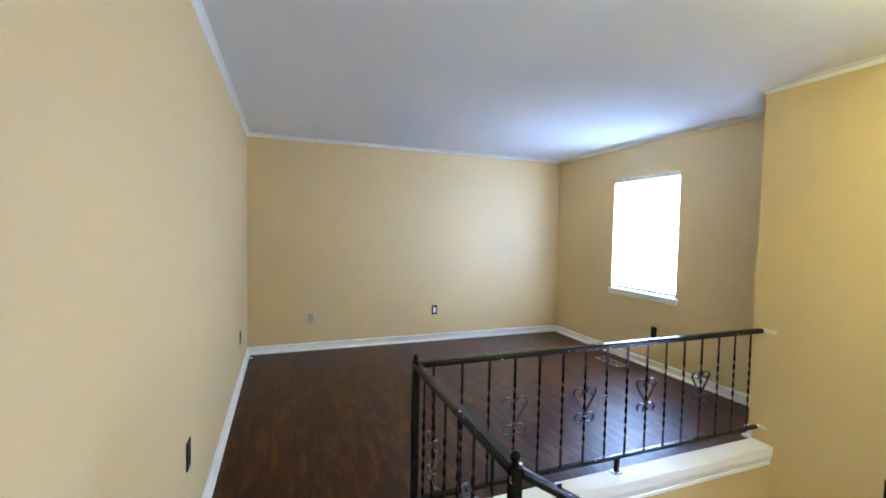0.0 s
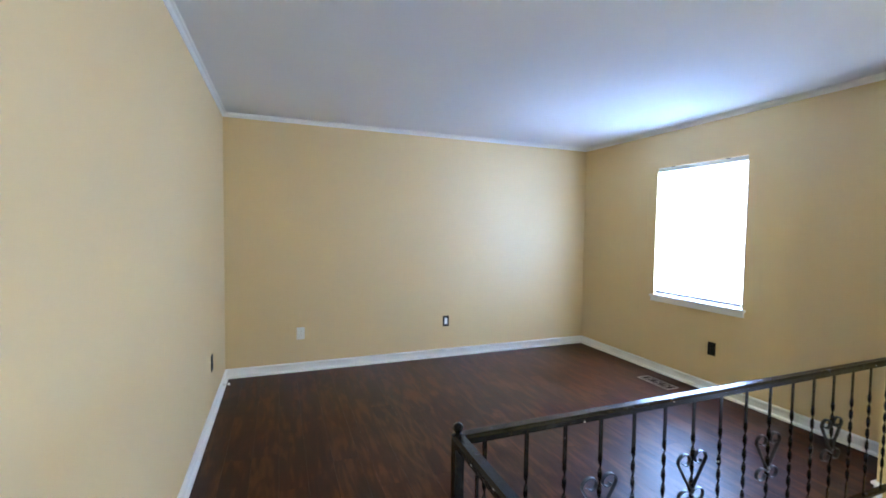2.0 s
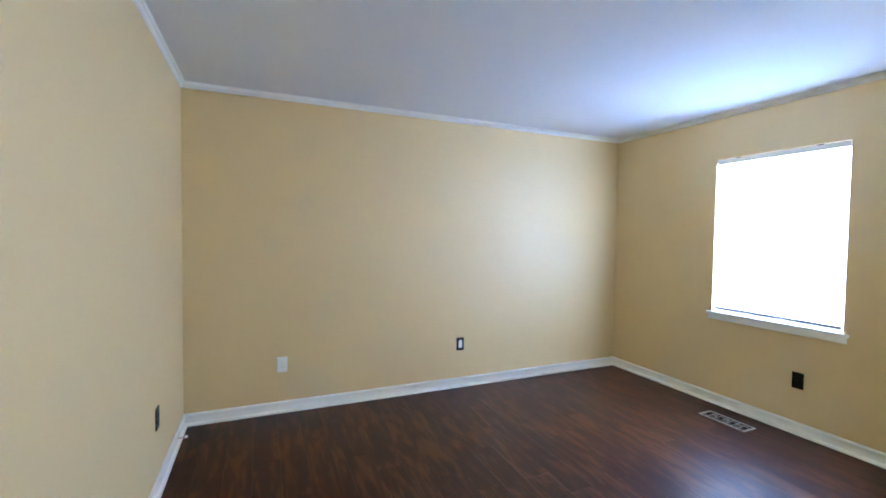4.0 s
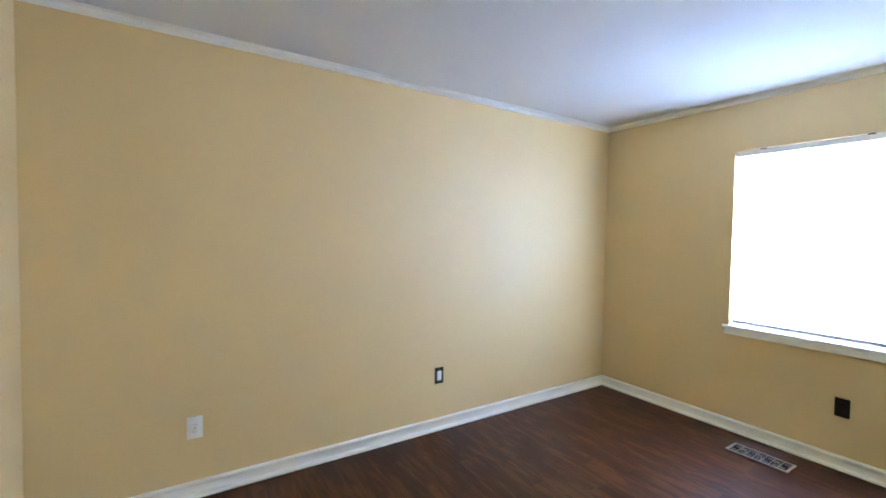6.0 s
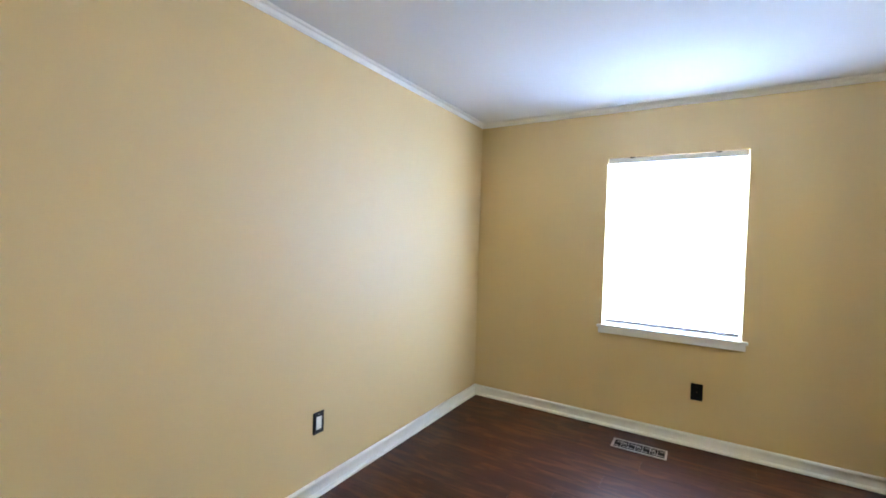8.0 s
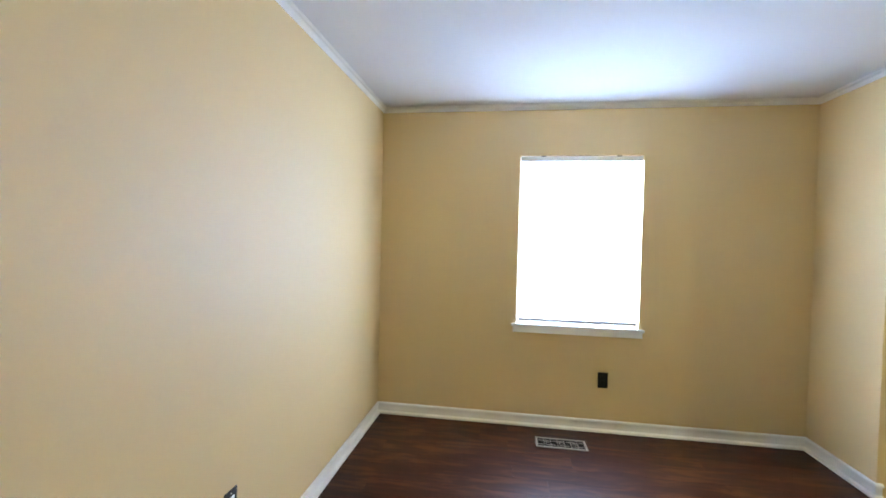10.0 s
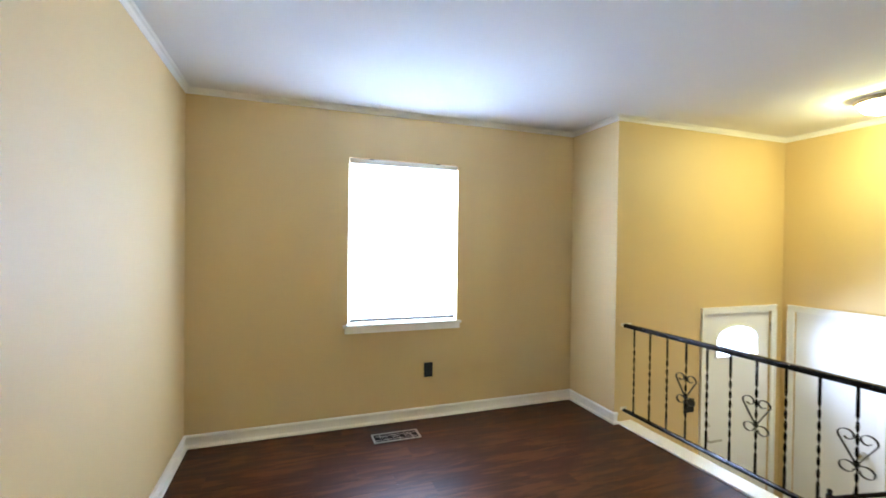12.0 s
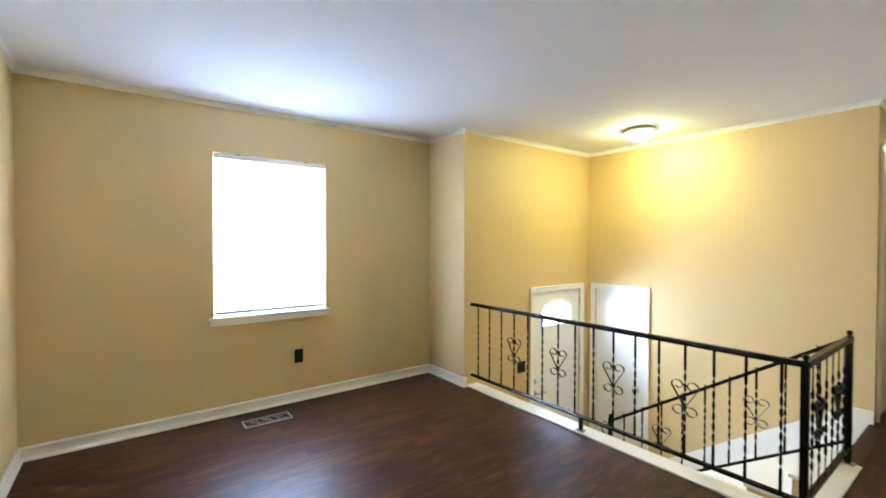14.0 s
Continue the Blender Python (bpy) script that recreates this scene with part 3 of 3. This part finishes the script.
# ---- doors ----
def casing(name, axis, face, a0, a1, z0, z1, out, thing_inv, parent):
    """Three mitre-like boards round an opening; out: the side of the room."""
    w, t = CASED, 0.016
    f0, f1 = sorted((face, face + out * t))
    g0, g1 = sorted((face + out * 0.0005, face + out * (t + 0.006)))
    for n, s in (("casing_leg", (a0 - w, a0, z0, z1)), ("casing_leg", (a1, a1 + w, z0, z1)), ("casing_head", (a0 - w, a1 + w, z1, z1 + w))):
        bm = bmesh.new()
        outer = {"casing_leg": (s[0] - 0.002, s[0] + 0.014, s[2] + 0.001, s[3] - 0.001) if s[0] < a0 else (s[1] - 0.014, s[1] + 0.002, s[2] + 0.001, s[3] - 0.001), "casing_head": (s[0] - 0.002, s[1] + 0.002, s[3] - 0.014, s[3] + 0.002)}[n]
        if axis == "x":
            box(bm, f0, f1, s[0], s[1], s[2], s[3], 0.002)
            box(bm, g0, g1, outer[0], outer[1], outer[2], outer[3], 0.003)
        else:
            box(bm, s[0], s[1], f0, f1, s[2], s[3], 0.002)
            box(bm, outer[0], outer[1], g0, g1, outer[2], outer[3], 0.003)
        ob = part(n, bm, TRIM, parent)
        ob.matrix_parent_inverse = thing_inv


door = empty("door_1", (FRONT, (DOOR_Y0 + DOOR_Y1) / 2, LANDING), "closed white front door with an arched fanlight", "door", "", "structure")
inv = Matrix.Translation(door.location).inverted()
casing("casing", "x", FRONT, DOOR_Y0, DOOR_Y1, LANDING, DOOR_TOP, -1, inv, door)
LX0, LX1 = FRONT + 0.012, FRONT + 0.056


def arch(y):
    f = (y - (FAN_Y0 + FAN_Y1) / 2) / ((FAN_Y1 - FAN_Y0) / 2)
    return FAN_Z1 + (FAN_TOP - FAN_Z1) * math.sqrt(max(0, 1 - f * f)) ** 1.0


bm = bmesh.new()
LY0, LY1 = DOOR_Y0 + 0.004, DOOR_Y1 - 0.004
box(bm, LX0, LX1, LY0, LY1, LANDING + 0.012, FAN_Z0)
box(bm, LX0, LX1, LY0, FAN_Y0, FAN_Z0, DOOR_TOP - 0.004)
box(bm, LX0, LX1, FAN_Y1, LY1, FAN_Z0, DOOR_TOP - 0.004)
for i in range(20):
    ya, yb = (FAN_Y0 + (FAN_Y1 - FAN_Y0) * k / 20 for k in (i, i + 1))
    prism(bm, [(LX0, ya, arch(ya)), (LX0, yb, arch(yb)), (LX0, yb, DOOR_TOP - 0.004), (LX0, ya, DOOR_TOP - 0.004)],
          [(LX1, ya, arch(ya)), (LX1, yb, arch(yb)), (LX1, yb, DOOR_TOP - 0.004), (LX1, ya, DOOR_TOP - 0.004)])
leaf = part("leaf", bm, DOORPAINT, door, "white painted flush steel leaf")
leaf.matrix_parent_inverse = inv
bm = bmesh.new()
ring = [(FAN_Y0, FAN_Z0), (FAN_Y1, FAN_Z0)] + [(FAN_Y1 - (FAN_Y1 - FAN_Y0) * k / 24, arch(FAN_Y1 - (FAN_Y1 - FAN_Y0) * k / 24)) for k in range(25)]
mid_y, mid_z = (FAN_Y0 + FAN_Y1) / 2, 0.56
loops = []
for y, z in ring:
    d = Vector((y - mid_y, z - mid_z)).normalized() * 0.022
    loops.append([(LX0, y, z), (LX0 - 0.010, y, z), (LX0 - 0.010, y + d.x * 0.6, z + d.y * 0.6), (LX0, y + d.x, z + d.y)])
sweep(bm, loops, closed=True)
part("fanlight_frame", bm, DOORPAINT, leaf, "white moulded frame round the glass")
bm = bmesh.new()
prism(bm, [(LX0 + 0.02, y, z) for y, z in ring[:2] + ring[3:-1]], [(LX0 + 0.024, y, z) for y, z in ring[:2] + ring[3:-1]])
pane = part("fanlight_pane", bm, PANE, leaf, "arched pane full of daylight")
pane.visible_shadow = False


def knob(parent, at, way, mat, radius=0.027, label="metal door knob", name="door_knob"):
    """A rose, neck and ball along way (a unit axis)."""
    bm = bmesh.new()
    lathe(bm, [(0.031, 0), (0.031, 0.004), (0.026, 0.008), (0.011, 0.010), (0.010, 0.030), (radius * 0.8, 0.036), (radius, 0.048), (radius * 0.92, 0.058), (radius * 0.5, 0.064)], (0, 0, 0), 18)
    bm.transform(Vector((0, 0, 1)).rotation_difference(Vector(way)).to_matrix().to_4x4())
    bmesh.ops.translate(bm, verts=bm.verts, vec=at)
    return part(name, bm, mat, parent, label, True)


bm = bmesh.new()
lathe(bm, [(0.030, 0), (0.030, 0.005), (0.024, 0.012), (0.012, 0.014), (0.012, 0.020)], (0, 0, 0), 18)
box(bm, -0.004, 0.004, -0.016, 0.016, 0.018, 0.032, 0.001)
bm.transform(Vector((0, 0, 1)).rotation_difference(Vector((-1, 0, 0))).to_matrix().to_4x4())
bmesh.ops.translate(bm, verts=bm.verts, vec=(LX0, 1.590, -0.148))
part("deadbolt", bm, NICKEL, leaf, "nickel deadbolt turn", True)
bm = bmesh.new()
lathe(bm, [(0.030, 0), (0.030, 0.005), (0.024, 0.010), (0.010, 0.012), (0.010, 0.045)], (0, 0, 0), 18)
bm.transform(Vector((0, 0, 1)).rotation_difference(Vector((-1, 0, 0))).to_matrix().to_4x4())
bmesh.ops.translate(bm, verts=bm.verts, vec=(LX0, 1.590, -0.280))
box(bm, LX0 - 0.052, LX0 - 0.040, 1.455, 1.599, -0.289, -0.271, 0.004)
part("lever_handle", bm, NICKEL, leaf, "nickel lever handle", True)
for z in (0.62, -0.2, -1.0):
    bm = bmesh.new()
    lathe(bm, [(0.006, 0), (0.006, 0.09)], (FRONT - 0.004, DOOR_Y0 + 0.003, z), 10)
    ob = part("hinge", bm, NICKEL, leaf)

door = empty("door_2", ((CL_X0 + CL_X1) / 2, SOUTH, LANDING), "closed flat white closet door beside the front door", "door", "", "structure")
inv = Matrix.Translation(door.location).inverted()
casing("casing", "y", SOUTH, CL_X0, CL_X1, LANDING, DOOR_TOP, 1, inv, door)
bm = bmesh.new()
box(bm, CL_X0 + 0.003, CL_X1 - 0.003, SOUTH - 0.047, SOUTH - 0.012, LANDING + 0.012, DOOR_TOP - 0.003, 0.002)
leaf = part("leaf", bm, DOORPAINT, door, "flat white painted leaf")
leaf.matrix_parent_inverse = inv
knob(leaf, (CL_X0 + 0.085, SOUTH - 0.012, -0.268), (0, 1, 0), NICKEL)

door = empty("door_3", (HALL, (BED_Y0 + BED_Y1) / 2, 0), "closed white corridor door with dark hinges", "door", "", "structure")
inv = Matrix.Translation(door.location).inverted()
casing("casing", "x", HALL, BED_Y0, BED_Y1, 0.0, 2.04, -1, inv, door)
bm = bmesh.new()
box(bm, HALL + 0.003, HALL + 0.038, BED_Y0 + 0.003, BED_Y1 - 0.003, 0.012, 2.037, 0.002)
leaf = part("leaf", bm, DOORPAINT, door)
leaf.matrix_parent_inverse = inv
for z in (0.22, 1.0, 1.82):
    bm = bmesh.new()
    lathe(bm, [(0.007, 0), (0.007, 0.09)], (HALL - 0.006, BED_Y1 - 0.004, z), 10)
    box(bm, HALL - 0.004, HALL + 0.003, BED_Y1 - 0.04, BED_Y1 - 0.006, z, z + 0.09)
    part("hinge", bm, BRONZE, leaf, "dark bronze hinge")
knob(leaf, (HALL + 0.003, BED_Y0 + 0.07, 0.95), (-1, 0, 0), BRONZE)


# ---- ceiling lamps ----
def ceiling_lamp(x, y, glass):
    thing = empty("ceiling_lamp", (x, y, TOP), "round flush ceiling lamp with a lit glass bowl and metal rim", "ceiling lamp", "flush ceiling lamps")
    inv = Matrix.Translation(thing.location).inverted()
    bm = bmesh.new()
    lathe(bm, [(0.122, 0), (0.138, -0.006), (0.146, -0.016), (0.145, -0.030), (0.139, -0.037), (0.130, -0.036), (0.124, -0.028), (0.116, -0.004)], (x, y, TOP), 40)
    ob = part("rim", bm, BRONZE, thing, "antique brass rim", True)
    ob.matrix_parent_inverse = inv
    bm = bmesh.new()
    prof = [(0.120 * math.cos(radians(a)) ** 0.8, -0.030 - 0.080 * math.sin(radians(a))) for a in range(0, 90, 8)]
    rings = [[bm.verts.new((x + r * math.cos(2 * math.pi * k / 40), y + r * math.sin(2 * math.pi * k / 40), TOP + z)) for k in range(40)] for r, z in prof]
    for a, b in zip(rings, rings[1:]):
        for i in range(40):
            bm.faces.new((a[i], a[(i + 1) % 40], b[(i + 1) % 40], b[i]))
    bm.faces.new(rings[-1])
    ob = part("glass_bowl", bm, glass, thing, "glowing white glass bowl", True)
    ob.matrix_parent_inverse = inv
    return thing


ceiling_lamp(LAMP_X, LAMP_Y, BULBGLASS)
ceiling_lamp(0.2, -1.45, DIMGLASS)


# ---- outlets, switch, vent ----
def plate(name, at, turn, plate_mat, insert_mat, kind, label, category, w=0.072, h=0.116):
    """A cover plate in the plane y = 0 facing -y, turned to its wall."""
    thing = empty(name, at, label, category)
    thing.rotation_euler = (0, 0, radians(turn))
    bm = bmesh.new()
    box(bm, -w / 2, w / 2, -0.006, -0.0005, -h / 2, h / 2, 0.002)
    part("cover_plate", bm, plate_mat, thing)
    if kind == "rocker":
        bm = bmesh.new()
        box(bm, -0.017, 0.017, -0.009, -0.006, -0.034, 0.034, 0.0015)
        part("insert", bm, insert_mat, thing, "rectangular insert in the plate")
    elif kind == "duplex":
        for z in (-0.020, 0.020):
            bm = bmesh.new()
            lathe(bm, [(0.0165, 0), (0.0165, 0.002), (0.0150, 0.003)], (0, 0, 0), 18)
            bm.transform(Matrix.Translation((0, -0.006, z)) @ Matrix.Rotation(radians(90), 4, "X"))
            sock = part("socket", bm, insert_mat, thing)
            # Slots are raised near-black blocks, coloured as the shade inside the holes.
            for dx, hh in ((-0.006, 0.004), (0.006, 0.003)):
                part("slot", boxes((dx - 0.001, dx + 0.001, -0.0095, -0.0065, z - hh, z + hh)), NEARBLACK, sock)
    elif kind == "toggle":
        for dx in (-0.023, 0.023):
            bm = bmesh.new()
            prism(bm, [(dx - 0.005, -0.006, -0.011), (dx + 0.005, -0.006, -0.011), (dx + 0.005, -0.006, 0.011), (dx - 0.005, -0.006, 0.011)],
                  [(dx - 0.004, -0.018, 0.004), (dx + 0.004, -0.018, 0.004), (dx + 0.004, -0.018, 0.011), (dx - 0.004, -0.018, 0.011)])
            part("toggle", bm, insert_mat, thing)
    if kind != "toggle":
        bm = bmesh.new()
        lathe(bm, [(0.003, 0), (0.002, 0.001)], (0, 0, 0), 10)
        bm.transform(Matrix.Translation((0, -0.006, 0 if kind == "duplex" else 0.046)) @ Matrix.Rotation(radians(90), 4, "X"))
        part("screw", bm, NICKEL, thing)
    return thing


plate("wall_outlet", (0.398, NORTH, 0.372), 0, IVORY, IVORY, "duplex", "white plastic duplex outlet on the cream wall", "outlet")
plate("wall_jack", (1.908, NORTH, 0.393), 0, BLACK, IVORY, "rocker", "black outlet plate with a white insert", "outlet")
plate("wall_outlet", (EAST, 3.948, 0.383), -90, BLACK, BLACK, "duplex", "black plastic duplex outlet under the window", "outlet")
plate("wall_outlet", (WEST, 2.61, 0.458), 90, BLACK, BLACK, "duplex", "black plastic duplex outlet on the hall wall", "outlet")
plate("wall_outlet", (WEST, 4.83, 0.400), 90, BLACK, BLACK, "duplex", "black plastic duplex outlet near the corner", "outlet")
plate("light_switch", (FRONT, 1.812, 0.048), -90, BLACK, BLACK, "toggle", "black double light switch beside the front door", "switch", 0.116, 0.116)

VX0, VX1, VY0, VY1 = 3.412, 3.552, 4.098, 4.438
vent = empty("floor_register", ((VX0 + VX1) / 2, (VY0 + VY1) / 2, 0), "cream metal floor vent with a scrolled grille set in dark planks", "floor vent")
inv = Matrix.Translation(vent.location).inverted()


def vpart(name, bm, mat, label=""):
    ob = part(name, bm, mat, vent, label)
    ob.matrix_parent_inverse = inv
    return ob


# Thin near-black sheet on the planks, coloured as the shade of an open duct.
vpart("shade_sheet", boxes((VX0 + 0.008, VX1 - 0.008, VY0 + 0.010, VY1 - 0.010, 0.0005, 0.0015)), NEARBLACK, "near-black sheet for the shade under the grille")
bm = bmesh.new()
for s in ((VX0, VX0 + 0.011, VY0, VY1), (VX1 - 0.011, VX1, VY0, VY1), (VX0 + 0.011, VX1 - 0.011, VY0, VY0 + 0.013), (VX0 + 0.011, VX1 - 0.011, VY1 - 0.013, VY1)):
    box(bm, *s, 0.0008, 0.006)
vpart("frame", bm, VENTMETAL)
IX0, IX1, IY0, IY1 = VX0 + 0.011, VX1 - 0.011, VY0 + 0.013, VY1 - 0.013
n = 7
cell = (IY1 - IY0) / n
mid_x = (IX0 + IX1) / 2
for i in range(n):
    y0, y1 = IY0 + cell * i, IY0 + cell * (i + 1)
    side = 1 if i % 2 else -1
    if i:
        vpart("grille_bar", boxes((IX0, IX1, y0 - 0.0014, y0 + 0.0014, 0.0016, 0.0046)), VENTMETAL)
    for k, ya, yb in ((-1, y0 + 0.0014, y1 - 0.012), (1, y0 + 0.012, y1 - 0.0014)):
        x = mid_x + side * k * 0.030
        vpart("grille_tooth", boxes((x - 0.0016, x + 0.0016, ya, yb, 0.0016, 0.0044)), VENTMETAL)
    if i % 2:
        bm, loops = bmesh.new(), []
        for k in range(13):
            a = radians(-130 + 260 * k / 12)
            cx, cy = mid_x + side * 0.004 + 0.017 * math.cos(a), (y0 + y1) / 2 + 0.010 * math.sin(a)
            dx, dy = 0.0015 * math.cos(a), 0.0015 * math.sin(a)
            loops.append([(cx - dx, cy - dy, 0.0016), (cx + dx, cy + dy, 0.0016), (cx + dx, cy + dy, 0.0045), (cx - dx, cy - dy, 0.0045)])
        sweep(bm, loops)
        vpart("grille_scroll", bm, VENTMETAL)

stop = empty("door_stop", (WEST + 0.011, 5.36, 0.05), "small white spring door stop on the baseboard", "door stop")
bm, loops = bmesh.new(), []
for i in range(97):
    a, x = i * 2 * math.pi / 8, i * 0.00042
    cy, cz = 0.006 * math.cos(a), 0.006 * math.sin(a)
    loops.append([(x + 0.0011 * math.cos(b), cy * (1 + 0.18 * math.sin(b)), cz * (1 + 0.18 * math.sin(b))) for b in (0, 2.1, 4.2)])
sweep(bm, loops)
part("spring", bm, NICKEL, stop, "coiled spring", True)
bm = bmesh.new()
lathe(bm, [(0.008, 0), (0.009, 0.005), (0.008, 0.014), (0.005, 0.016)], (0, 0, 0), 14)
bm.transform(Matrix.Translation((0.039, 0, 0)) @ Matrix.Rotation(radians(90), 4, "Y"))
part("rubber_tip", bm, IVORY, stop, "white rubber tip", True)


# ---- floor planks ----
floor = structure("floor", boxes((WEST, EAST, RETURN, NORTH, -0.25, -0.0125), (WEST, HALL, END, RETURN, -0.25, -0.0125), (HALL, FRONT, 2.5632, RETURN, -0.055, -0.0125)), SUBFLOOR, "dark red-brown laminate plank floor", "floor")
PLANKS = {}


def plank(x0, x1, y0, y1):
    key = (round(x1 - x0, 4), round(y1 - y0, 4))
    if key not in PLANKS:
        w, d = key[0] / 2, key[1] / 2
        bm = bmesh.new()
        c, e = 0.0003, 0.00006
        sweep(bm, [[(sx * (w - o), sy * (d - o), z) for sx, sy in ((-1, -1), (1, -1), (1, 1), (-1, 1))] for o, z in ((e, -0.012), (e, -c), (e + c, 0.0))])
        PLANKS[key] = mesh_of("plank", bm, PLANK)
    ob = new("plank", PLANKS[key])
    ob.parent = floor
    ob.location = ((x0 + x1) / 2, (y0 + y1) / 2, 0)


rng = random.Random(5)
WIDE, LONG = 0.152, 1.22
x = WEST + 0.002
while x < EAST - 0.01:
    x1 = min(x + WIDE, EAST - 0.002)
    spans = [(END, NORTH)] if x1 <= HALL - 0.001 else [(RETURN if x1 > FRONT else 2.5635, NORTH)]
    if x < HALL < x1:
        x1 = HALL
        spans = [(END, NORTH)]
    y, stop_y = spans[0][0] - rng.choice((0.2, 0.4, 0.6, 0.8, 1.0)), spans[0][1]
    while y < stop_y - 0.001:
        a, b = max(y, spans[0][0] + 0.002), min(y + LONG, stop_y - 0.002)
        if b - a > 0.01:
            plank(x, x1, a, b)
        y += LONG
    x = x1
